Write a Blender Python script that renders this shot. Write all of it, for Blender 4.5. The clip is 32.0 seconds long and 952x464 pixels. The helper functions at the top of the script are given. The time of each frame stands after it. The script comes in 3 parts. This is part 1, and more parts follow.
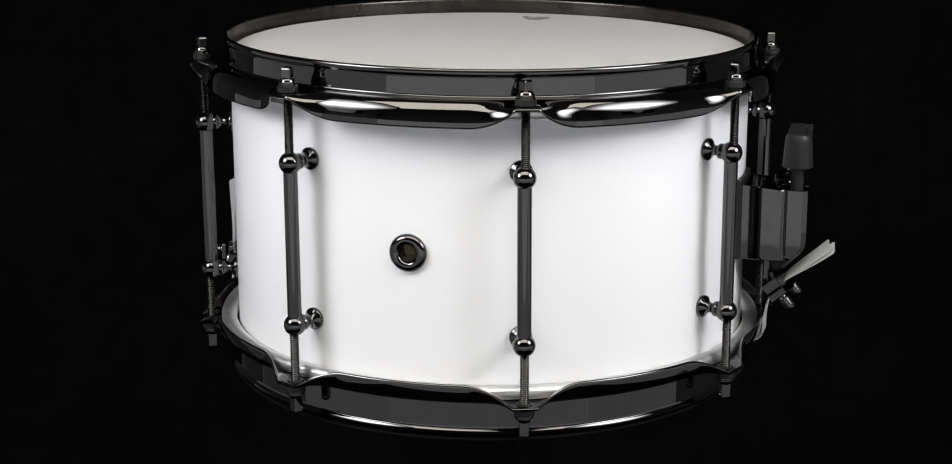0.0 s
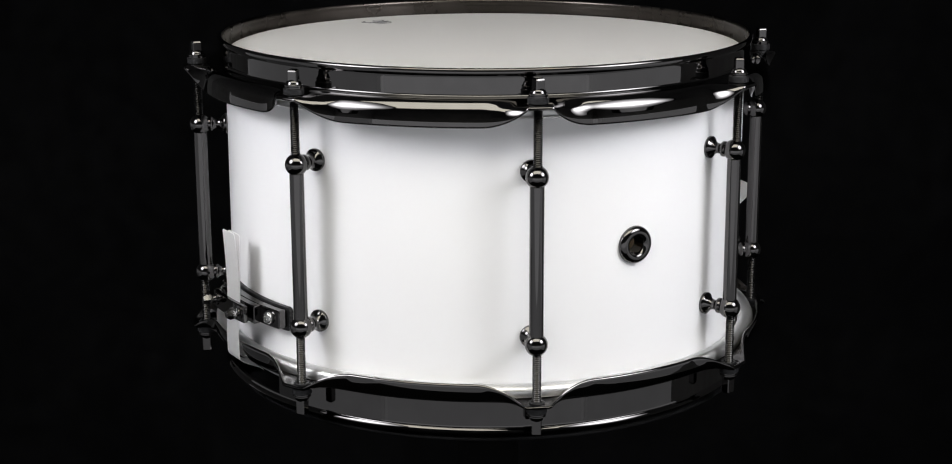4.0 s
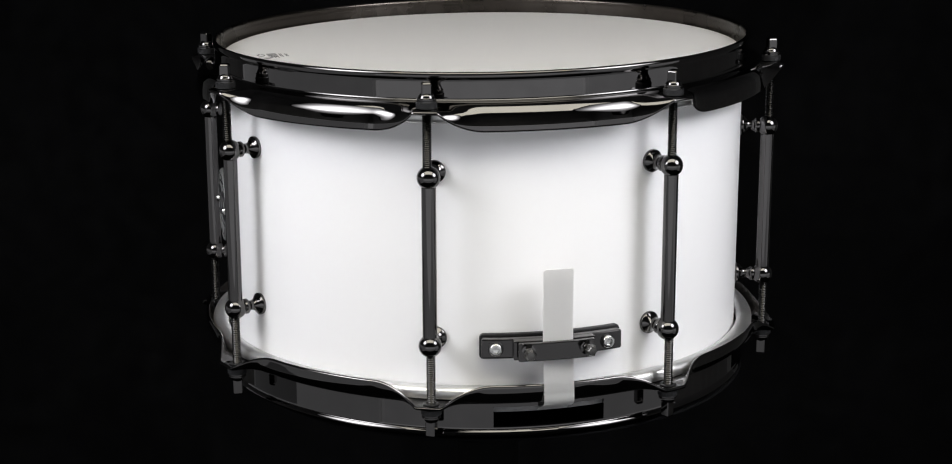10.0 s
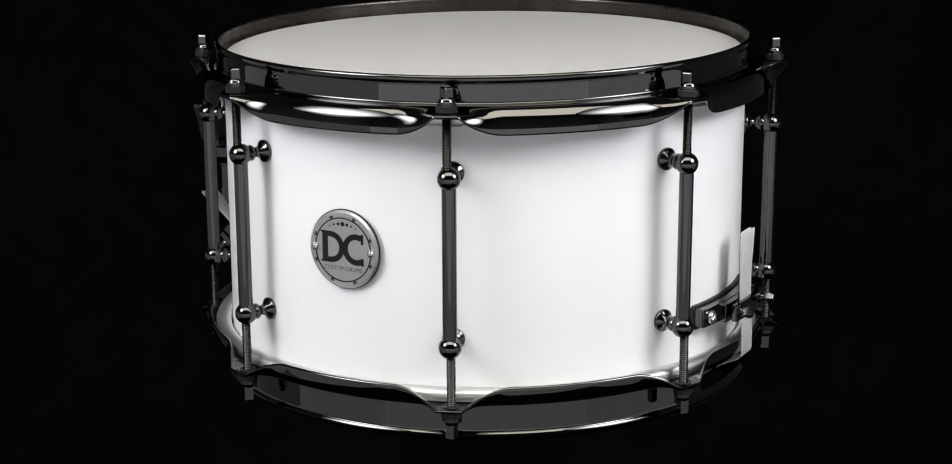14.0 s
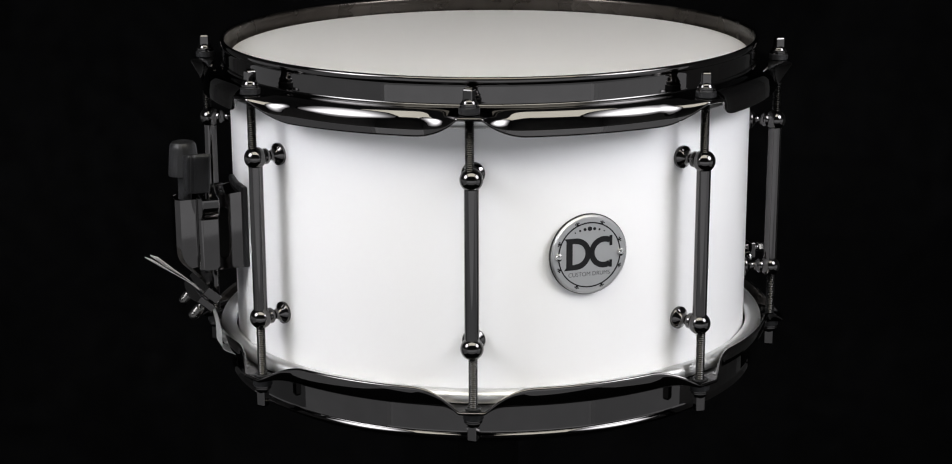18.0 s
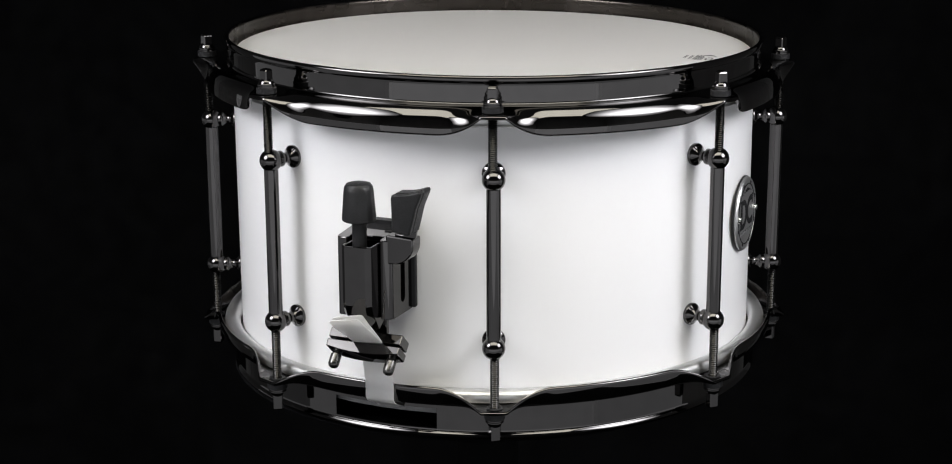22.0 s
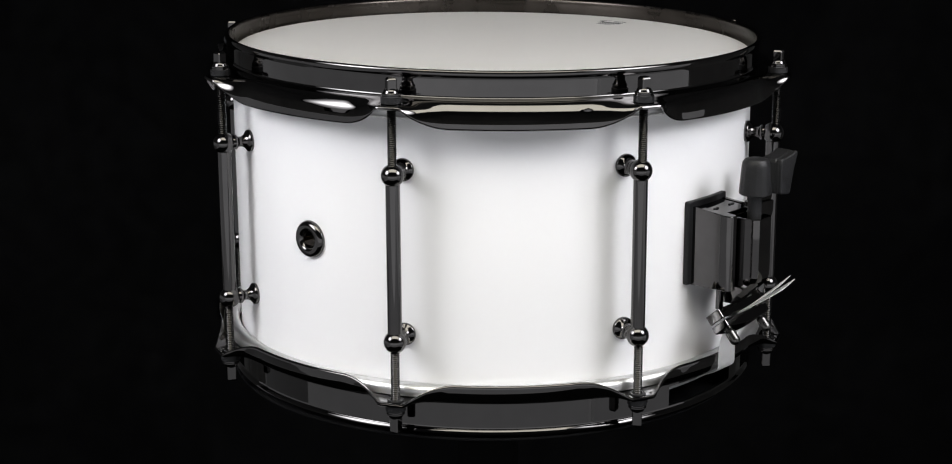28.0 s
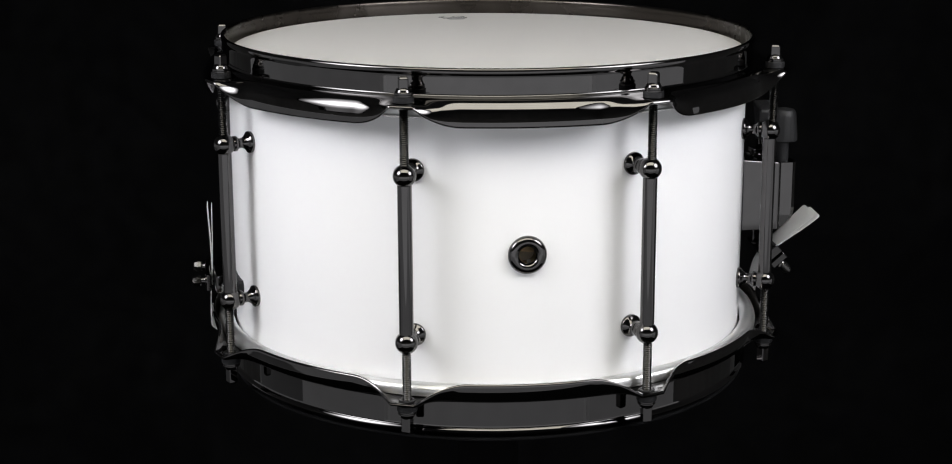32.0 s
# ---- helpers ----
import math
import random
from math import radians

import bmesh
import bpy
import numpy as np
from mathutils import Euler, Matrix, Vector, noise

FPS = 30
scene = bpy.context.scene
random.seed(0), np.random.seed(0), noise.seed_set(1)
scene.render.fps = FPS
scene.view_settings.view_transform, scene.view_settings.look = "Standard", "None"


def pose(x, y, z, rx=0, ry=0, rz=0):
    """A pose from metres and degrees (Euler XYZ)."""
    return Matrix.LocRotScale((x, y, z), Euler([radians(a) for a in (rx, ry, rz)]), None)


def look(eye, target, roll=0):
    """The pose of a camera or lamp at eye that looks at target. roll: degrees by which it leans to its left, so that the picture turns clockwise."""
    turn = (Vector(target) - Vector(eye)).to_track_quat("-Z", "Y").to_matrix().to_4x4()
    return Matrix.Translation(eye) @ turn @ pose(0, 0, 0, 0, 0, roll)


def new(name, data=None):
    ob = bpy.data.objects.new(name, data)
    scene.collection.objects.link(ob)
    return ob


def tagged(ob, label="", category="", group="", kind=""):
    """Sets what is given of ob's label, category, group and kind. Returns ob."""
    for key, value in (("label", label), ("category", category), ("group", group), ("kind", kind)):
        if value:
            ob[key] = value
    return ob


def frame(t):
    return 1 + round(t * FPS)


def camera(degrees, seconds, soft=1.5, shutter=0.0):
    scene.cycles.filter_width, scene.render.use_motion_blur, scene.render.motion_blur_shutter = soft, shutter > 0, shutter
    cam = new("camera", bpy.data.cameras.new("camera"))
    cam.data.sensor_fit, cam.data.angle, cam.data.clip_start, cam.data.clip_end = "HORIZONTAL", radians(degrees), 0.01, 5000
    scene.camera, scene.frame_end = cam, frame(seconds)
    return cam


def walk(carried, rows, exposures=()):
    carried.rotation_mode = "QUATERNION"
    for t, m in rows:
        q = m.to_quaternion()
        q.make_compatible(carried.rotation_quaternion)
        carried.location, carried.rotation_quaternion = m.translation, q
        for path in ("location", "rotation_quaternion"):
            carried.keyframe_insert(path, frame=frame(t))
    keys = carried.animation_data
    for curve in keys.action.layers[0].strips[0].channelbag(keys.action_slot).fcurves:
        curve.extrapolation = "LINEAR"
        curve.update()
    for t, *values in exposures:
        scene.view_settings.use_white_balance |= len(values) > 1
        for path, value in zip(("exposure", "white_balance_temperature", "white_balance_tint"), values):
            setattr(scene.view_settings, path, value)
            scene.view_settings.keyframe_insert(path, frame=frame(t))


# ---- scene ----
cam = camera(29.88, 32.0, soft=1.1)
Z0 = 1.45  # height of the drum's reference level above the studio floor
eye = pose(0, -1.1205, Z0 + 0.2971, 90 - 14.466, 0, 0.398) @ pose(0, 0, 0, 0, 0, -0.186)
walk(cam, [(0.0, eye), (32.0, eye)])

# ---- world and lights ----
world = bpy.data.worlds.new("studio_dark")
world.use_nodes = True
world.node_tree.nodes["Background"].inputs[0].default_value = (0.6, 0.65, 0.75, 1)
world.node_tree.nodes["Background"].inputs[1].default_value = 0.0
scene.world = world

AIM = (0, 0, Z0 + 0.05)
# two round softboxes whose fabric glows brightest in the middle: eye, power
SIDE_SOFTBOXES = [((-0.60, -0.42, Z0 + 0.46), 5.55), ((0.60, -0.42, Z0 + 0.46), 5.8)]
SIDE_RADIUS, SIDE_COLOUR = 0.27, (0.965, 0.968, 1.0)
# the flat warm softbox overhead: eye, aim, width, height, power, colour
TOP_SOFTBOX = ((0.0, -0.60, Z0 + 0.81), (0, -0.58, 0), 1.46, 0.52, 12.0, (1.0, 0.968, 0.845))
place, aim, wide, high, power, colour = TOP_SOFTBOX
lamp = bpy.data.lights.new("softbox_light", "AREA")
lamp.shape, lamp.size, lamp.size_y, lamp.energy, lamp.color = "RECTANGLE", wide, high, power, colour
new("softbox_light", lamp).matrix_world = look(place, aim)
# unseen fill panels added for the nickel's grey reflections; the lower ones are dimmer
FILL_Z0, FILL_Z1 = 0.03, Z0 + 0.14
FILL_PANELS = [
    # centre, width, power, direction it faces; panels: foot, head, brightness, ends along the wall
    ((0, -2.203), 4.0, 16.6, (0, 1), [(Z0 - 0.60, FILL_Z1, 1.0, -2.0, 2.0), (FILL_Z0, Z0 - 0.60, 0.52, -2.0, 2.0)]),
    ((-2.003, -0.625), 3.15, 6.3, (1, 0), [(Z0 - 0.50, FILL_Z1, 1.0, -1.575, 1.575), (FILL_Z0, Z0 - 0.50, 0.95, -1.575, 0.42), (FILL_Z0, Z0 - 0.50, 0.3, 0.42, 1.575)]),
    ((2.003, -1.175), 2.05, 6.5, (-1, 0), [(Z0 - 0.60, FILL_Z1, 1.0, -1.025, 1.025), (FILL_Z0, Z0 - 0.60, 0.6, -1.025, 1.025)]),
]
for (x, y), wide, power, (dx, dy), panels in FILL_PANELS:
    for z0, z1, share, lo, hi in panels:
        lamp = bpy.data.lights.new("window_daylight", "AREA")
        lamp.shape, lamp.size, lamp.size_y, lamp.color = "RECTANGLE", hi - lo, z1 - z0, (0.955, 0.97, 1.0)
        lamp.energy = power * share * (hi - lo) / wide * (z1 - z0) / (FILL_Z1 - FILL_Z0)
        px, py = x + abs(dy) * (lo + hi) / 2, y + abs(dx) * (lo + hi) / 2
        new("window_daylight", lamp).matrix_world = look((px, py, (z0 + z1) / 2), (px + dx, py + dy, (z0 + z1) / 2))


# ---- materials ----
def material(name, colour, rough=0.5, metal=0.0, grain=0.0, scale=60.0, bump=0.0, coat=0.0, spread=0.08, spec=0.5):
    """A procedural surface: colour and roughness vary at two scales, with fine relief."""
    m = bpy.data.materials.new(name)
    m.use_nodes = True
    nt = m.node_tree
    b = nt.nodes["Principled BSDF"]
    b.inputs["Metallic"].default_value = metal
    b.inputs["Coat Weight"].default_value = coat
    b.inputs["Coat Roughness"].default_value = 0.08
    b.inputs["Specular IOR Level"].default_value = spec
    tc = nt.nodes.new("ShaderNodeTexCoord")
    big, small = nt.nodes.new("ShaderNodeTexNoise"), nt.nodes.new("ShaderNodeTexNoise")
    for n, s in ((big, scale / 8), (small, scale)):
        n.inputs["Scale"].default_value, n.inputs["Detail"].default_value = s, 4
        nt.links.new(tc.outputs["Object"], n.inputs["Vector"])
    add = nt.nodes.new("ShaderNodeMath")
    add.operation = "MULTIPLY"
    nt.links.new(big.outputs["Fac"], add.inputs[0])
    nt.links.new(small.outputs["Fac"], add.inputs[1])
    mix = nt.nodes.new("ShaderNodeMix")
    mix.data_type = "RGBA"
    mix.inputs["A"].default_value = (*[c * (1 - grain) for c in colour], 1)
    mix.inputs["B"].default_value = (*[min(1, c * (1 + grain)) for c in colour], 1)
    ramp = nt.nodes.new("ShaderNodeMapRange")
    ramp.inputs["From Min"].default_value, ramp.inputs["From Max"].default_value = 0.15, 0.4
    nt.links.new(add.outputs[0], ramp.inputs["Value"])
    nt.links.new(ramp.outputs["Result"], mix.inputs["Factor"])
    nt.links.new(mix.outputs["Result"], b.inputs["Base Color"])
    rr = nt.nodes.new("ShaderNodeMapRange")
    rr.inputs["To Min"].default_value, rr.inputs["To Max"].default_value = rough * (1 - spread * 3), rough * (1 + spread * 3)
    nt.links.new(ramp.outputs["Result"], rr.inputs["Value"])
    nt.links.new(rr.outputs["Result"], b.inputs["Roughness"])
    if bump:
        bp = nt.nodes.new("ShaderNodeBump")
        bp.inputs["Strength"].default_value, bp.inputs["Distance"].default_value = bump, 0.0004
        nt.links.new(small.outputs["Fac"], bp.inputs["Height"])
        nt.links.new(bp.outputs["Normal"], b.inputs["Normal"])
    return m


NICKEL = material("black_nickel", (0.098, 0.0945, 0.094), 0.03, 1.0, 0.05, 90, 0.0)
NICKEL_DULL = material("dull_black_nickel", (0.070, 0.062, 0.056), 0.3, 1.0, 0.15, 60)
NICKEL_DARK = material("dark_nickel_thread", (0.032, 0.031, 0.030), 0.28, 1.0, 0.1, 200)
LACQUER = material("white_lacquer", (0.80, 0.797, 0.81), 0.32, 0.0, 0.003, 40, 0.0, 0.25, spread=0.02)
COATED = material("coated_white_film", (0.66, 0.652, 0.652), 0.62, 0.0, 0.02, 1500, 0.03, spec=0.25)
RUBBER = material("black_rubber", (0.009, 0.009, 0.010), 0.45, 0.0, 0.25, 400, 0.1, spec=0.3)
PLASTIC = material("black_moulded_plastic", (0.011, 0.011, 0.012), 0.5, 0.0, 0.3, 900, 0.35, spec=0.28)
DULL_STEEL = material("dull_dark_steel", (0.115, 0.112, 0.108), 0.28, 1.0, 0.1, 300)
SCREW = material("bright_steel", (0.62, 0.62, 0.61), 0.22, 1.0, 0.1, 300)
ALUMINIUM = material("satin_aluminium", (0.54, 0.54, 0.545), 0.43, 1.0, 0.012, 700, 0.02, spread=0.02)
RING_METAL = material("drawn_aluminium", (0.70, 0.70, 0.70), 0.45, 1.0, 0.02, 300, spread=0.03)
INK = material("black_enamel", (0.010, 0.010, 0.011), 0.5, 0.0, 0.2, 300, spec=0.15)
GREY_INK = material("grey_print", (0.10, 0.10, 0.104), 0.6, 0.0, 0.3, 800)
HAZY = material("hazy_clear_film", (0.28, 0.28, 0.285), 0.4, 0.0, 0.1, 300, spec=0.4)
MAPLE = material("maple_ply", (0.70, 0.58, 0.42), 0.5, 0.0, 0.25, 120)
VELVET = material("black_velvet", (0.0050, 0.0050, 0.0053), 0.95, 0.0, 0.3, 30, spec=0.0)
BLACK_PAINT = material("black_matt_paint", (0.004, 0.004, 0.004), 0.9, 0.0, 0.2, 60, spec=0.05)
FLOOR_BLACK = material("black_studio_floor", (0.012, 0.012, 0.012), 0.7, 0.0, 0.2, 8, spec=0.1)
WALL_PALE = material("pale_wall_paint", (0.78, 0.785, 0.80), 0.7, 0.0, 0.03, 6, spec=0.2)
WALL_GREY = material("grey_studio_wall", (0.38, 0.378, 0.38), 0.85, 0.0, 0.15, 6, spec=0.1)


def strap_material():
    m = bpy.data.materials.new("white_strap_film")
    m.use_nodes = True
    nt = m.node_tree
    b = nt.nodes["Principled BSDF"]
    b.inputs["Base Color"].default_value = (0.66, 0.66, 0.662, 1)
    b.inputs["Roughness"].default_value = 0.38
    b.inputs["Transmission Weight"].default_value = 0.0
    thin = nt.nodes.new("ShaderNodeBsdfTranslucent")
    thin.inputs["Color"].default_value = (0.95, 0.945, 0.94, 1)
    mix = nt.nodes.new("ShaderNodeMixShader")
    mix.inputs[0].default_value = 0.6
    noise_tex = nt.nodes.new("ShaderNodeTexNoise")
    noise_tex.inputs["Scale"].default_value = 500
    bp = nt.nodes.new("ShaderNodeBump")
    bp.inputs["Strength"].default_value, bp.inputs["Distance"].default_value = 0.1, 0.0002
    nt.links.new(noise_tex.outputs["Fac"], bp.inputs["Height"])
    nt.links.new(bp.outputs["Normal"], b.inputs["Normal"])
    nt.links.new(b.outputs[0], mix.inputs[1])
    nt.links.new(thin.outputs[0], mix.inputs[2])
    nt.links.new(mix.outputs[0], nt.nodes["Material Output"].inputs["Surface"])
    return m


STRAP = strap_material()


def let_light_through(m, share, colour):
    """Makes a thin film of a material: part of the light passes through it, scattered."""
    nt = m.node_tree
    thin, mix = nt.nodes.new("ShaderNodeBsdfTranslucent"), nt.nodes.new("ShaderNodeMixShader")
    thin.inputs["Color"].default_value = (*colour, 1)
    mix.inputs[0].default_value = share
    nt.links.new(nt.nodes["Principled BSDF"].outputs[0], mix.inputs[1])
    nt.links.new(thin.outputs[0], mix.inputs[2])
    nt.links.new(mix.outputs[0], nt.nodes["Material Output"].inputs["Surface"])


let_light_through(COATED, 0.42, (0.8, 0.79, 0.77))


def glowing_fabric(name, colour, peak, radius):
    """Softbox fabric lit from behind: brightest in its middle, fading towards its edge."""
    m = bpy.data.materials.new(name)
    m.use_nodes = True
    nt = m.node_tree
    tc, far = nt.nodes.new("ShaderNodeTexCoord"), nt.nodes.new("ShaderNodeVectorMath")
    far.operation = "LENGTH"
    fade = nt.nodes.new("ShaderNodeMapRange")
    fade.interpolation_type = "SMOOTHSTEP"
    fade.inputs["From Min"].default_value, fade.inputs["From Max"].default_value = radius * 0.15, radius
    fade.inputs["To Min"].default_value, fade.inputs["To Max"].default_value = peak, peak * 0.03
    glow = nt.nodes.new("ShaderNodeEmission")
    glow.inputs["Color"].default_value = (*colour, 1)
    nt.links.new(tc.outputs["Object"], far.inputs[0])
    nt.links.new(far.outputs["Value"], fade.inputs["Value"])
    nt.links.new(fade.outputs["Result"], glow.inputs["Strength"])
    nt.links.new(glow.outputs[0], nt.nodes["Material Output"].inputs["Surface"])
    return m


# ---- mesh helpers ----
def finish(bm, sharp=38, flat=True):
    """Smooth shading, with edges kept hard where faces meet at an angle; flat: broad faces stay flat beside their narrow rounded edges."""
    bmesh.ops.recalc_face_normals(bm, faces=bm.faces)
    area = {f: f.calc_area() for f in bm.faces} if flat else {}
    for f in bm.faces:
        f.smooth = len(f.verts) < 7 or not flat
    for e in bm.edges:
        if len(e.link_faces) == 2:
            turn = e.calc_face_angle(0)
            if turn > radians(sharp):
                e.smooth = False
            elif flat and turn > radians(8):
                a, b = (area[f] for f in e.link_faces)
                if max(a, b) > 3.5 * min(a, b):
                    e.smooth = False


def part(name, bm, mat, parent=None, label="", at=None, sharp=38, flat=True):
    """Links a bmesh as one mesh object, under a thing or a part."""
    if isinstance(bm, bmesh.types.BMesh):
        finish(bm, sharp, flat)
        me = bpy.data.meshes.new(name)
        bm.to_mesh(me)
        bm.free()
        me.materials.append(mat)
    else:
        me = bm
    ob = new(name, me)
    ob.parent = parent
    if at is not None:
        ob.matrix_basis = at
    return tagged(ob, label)


def lathe(profile, n=32, m=Matrix(), bm=None, cap=True):
    """Turns a profile of (radius, z) about the z axis."""
    bm = bm or bmesh.new()
    rings = []
    for r, z in profile:
        rings.append([bm.verts.new(m @ Vector((r * math.cos(2 * math.pi * i / n), r * math.sin(2 * math.pi * i / n), z))) for i in range(n)])
    for a, b in zip(rings, rings[1:]):
        for i in range(n):
            bm.faces.new((a[i], a[(i + 1) % n], b[(i + 1) % n], b[i]))
    if cap:
        for ring in (rings[0], rings[-1]):
            bm.faces.new(ring)
    return bm


def box(x0, x1, y0, y1, z0, z1, bevel=0.0, m=Matrix(), bm=None, segs=2):
    """A box with rounded edges."""
    own = bmesh.new()
    vs = [own.verts.new((x, y, z)) for x in (x0, x1) for y in (y0, y1) for z in (z0, z1)]
    for q in ((0, 1, 3, 2), (4, 6, 7, 5), (0, 4, 5, 1), (2, 3, 7, 6), (0, 2, 6, 4), (1, 5, 7, 3)):
        own.faces.new([vs[i] for i in q])
    if bevel:
        bmesh.ops.bevel(own, geom=own.edges[:], offset=bevel, segments=segs, profile=0.5, affect="EDGES")
    return merge(own, m, bm)


def merge(own, m, bm):
    own.transform(m)
    if bm is None:
        return own
    me = bpy.data.meshes.new("tmp")
    own.to_mesh(me)
    own.free()
    bm.from_mesh(me)
    bpy.data.meshes.remove(me)
    return bm


def prism(outline, axis, lo, hi, bevel=0.0, segs=2):
    """Extrudes a closed outline. axis 'x': outline of (y, z); 'y': (x, z); 'z': (x, y)."""
    bm = bmesh.new()

    def at(a, b, h):
        return {"x": (h, a, b), "y": (a, h, b), "z": (a, b, h)}[axis]

    low = [bm.verts.new(at(a, b, lo)) for a, b in outline]
    top = [bm.verts.new(at(a, b, hi)) for a, b in outline]
    n = len(outline)
    bm.faces.new(low)
    bm.faces.new(top)
    for i in range(n):
        bm.faces.new((low[i], low[(i + 1) % n], top[(i + 1) % n], top[i]))
    bmesh.ops.recalc_face_normals(bm, faces=bm.faces)
    if bevel:
        es = [e for e in bm.edges if e.calc_face_angle(0) > radians(40)]
        bmesh.ops.bevel(bm, geom=es, offset=bevel, segments=segs, profile=0.5, affect="EDGES")
    return bm


def arc_plate(r0, r1, s0, s1, z0, z1, n=24, bevel=0.0, corner=0.0):
    """A curved plate about the drum's axis; s0, s1 in degrees from the part's own azimuth, in drum coordinates turned to that azimuth; corner rounds its four corners as seen from outside."""
    bm = bmesh.new()
    cols = []
    width = radians(s1 - s0) * r1
    stops = [width * i / n for i in range(n + 1)]
    if corner:
        ends = [corner * (1 - math.cos(radians(9 + 13.5 * k))) for k in range(7)]
        stops = ends + [q for q in stops if corner < q < width - corner] + [width - q for q in reversed(ends)]
    for q in stops:
        a = radians(s0) + q / r1
        d = min(q, width - q)
        cut = corner - math.sqrt(max(0.0, corner ** 2 - (corner - d) ** 2)) if d < corner else 0.0
        cols.append([bm.verts.new((r * math.cos(a), r * math.sin(a), z)) for r, z in ((r0, z0 + cut), (r1, z0 + cut), (r1, z1 - cut), (r0, z1 - cut))])
    for a, b in zip(cols, cols[1:]):
        for j in range(4):
            bm.faces.new((a[j], a[(j + 1) % 4], b[(j + 1) % 4], b[j]))
    bm.faces.new(cols[0])
    bm.faces.new(cols[-1])
    bmesh.ops.recalc_face_normals(bm, faces=bm.faces)
    if bevel:
        es = [e for e in bm.edges if e.calc_face_angle(0) > radians(40)]
        bmesh.ops.bevel(bm, geom=es, offset=bevel, segments=2, profile=0.5, affect="EDGES")
    return bm


def smooth_path(pts, n=8):
    """A Catmull-Rom curve through the points."""
    pts = [Vector(q) for q in pts]
    ext = [2 * pts[0] - pts[1], *pts, 2 * pts[-1] - pts[-2]]
    out = []
    for i in range(1, len(ext) - 2):
        p0, p1, p2, p3 = ext[i - 1:i + 3]
        for k in range(n):
            t = k / n
            out.append(0.5 * (2 * p1 + (p2 - p0) * t + (2 * p0 - 5 * p1 + 4 * p2 - p3) * t * t + (3 * p1 - p0 - 3 * p2 + p3) * t ** 3))
    return out + [pts[-1]]


def ribbon(pts, width, thick, n=8, roll=0.0, start=0.0):
    """A flat band along points (r, s, z) with its width along s; past the share 'start' of its length it rolls over by that many degrees."""
    path = smooth_path(pts, n)
    bm = bmesh.new()
    rows = []
    for i, q in enumerate(path):
        d = (path[min(i + 1, len(path) - 1)] - path[max(i - 1, 0)])
        nrm = Vector((d.z, 0, -d.x)).normalized()
        f = min(1, max(0, (i / (len(path) - 1) - start) / (1 - start)))
        a = radians(roll) * f * (2 - f)
        across = Vector((0, math.cos(a), 0)) - nrm * math.sin(a)
        nrm = nrm * math.cos(a) + Vector((0, math.sin(a), 0))
        w = width / 2
        if i >= len(path) - 2:  # the cut corners are a little rounded
            w -= 0.0004 if i == len(path) - 2 else 0.0016
        rows.append([bm.verts.new(q + nrm * k * thick / 2 + across * e * w) for k, e in ((1, -1), (1, 1), (-1, 1), (-1, -1))])
    for a, b in zip(rows, rows[1:]):
        for j in range(4):
            bm.faces.new((a[j], a[(j + 1) % 4], b[(j + 1) % 4], b[j]))
    bm.faces.new(rows[0])
    bm.faces.new(rows[-1])
    return bm


# ---- the studio ----
def sheet_box(name, x0, x1, y0, y1, z0, z1, mat, label):
    return tagged(part(name, box(x0, x1, y0, y1, z0, z1), mat), label, name.split("_")[0], kind="structure")


sheet_box("floor", -2.1, 2.1, -2.3, 2.1, -0.1, 0.0, FLOOR_BLACK, "matt black studio floor under the turntable")
sheet_box("ceiling", -2.1, 2.1, -2.3, 2.1, 3.1, 3.2, WALL_GREY, "grey studio ceiling above the softboxes")


def wall(name, along, at, lo, hi, gap=None):
    """A wall along x or y with one face at 'at' and 0.1 m thick outwards; gap: the stretch opened for the added fill
    panels.
    """
    t0, t1 = (at, at + 0.1) if at > 0 else (at - 0.1, at)

    def slab(a0, a1, z0, z1, bm=None, d0=t0, d1=t1):
        return box(a0, a1, d0, d1, z0, z1, bm=bm) if along == "x" else box(d0, d1, a0, a1, z0, z1, bm=bm)

    if gap is None:
        bm = slab(lo, hi, 0, 3.1)
    else:
        bm = slab(lo, hi, 0, FILL_Z0)
        slab(lo, hi, FILL_Z1, 3.1, bm)
        for a0, a1 in ((lo, gap[0]), (gap[1], hi)):
            if a1 > a0:
                slab(a0, a1, FILL_Z0, FILL_Z1, bm)
        # frame strip of the made-up opening around the fill panels
        d0, d1 = (at + 0.004, at + 0.03) if at > 0 else (at - 0.03, at - 0.004)
        fr = slab(gap[0], gap[1], FILL_Z1 - 0.02, FILL_Z1, None, d0, d1)
        tagged(part("window_" + name, fr, WALL_PALE), "pale frame of an added opening for the fill panels", "window", kind="structure")
    return tagged(part("wall_" + name, bm, WALL_GREY), "grey studio wall" + (" with an added opening for fill panels" if gap else " behind the backdrop"), "wall", kind="structure")


wall("north", "x", 2.0, -2.0, 2.0)
wall("south", "x", -2.2, -2.0, 2.0, (-2.0, 2.0))
wall("west", "y", -2.0, -2.3, 2.1, (-2.2, 0.95))
wall("east", "y", 2.0, -2.3, 2.1, (-2.2, -0.15))


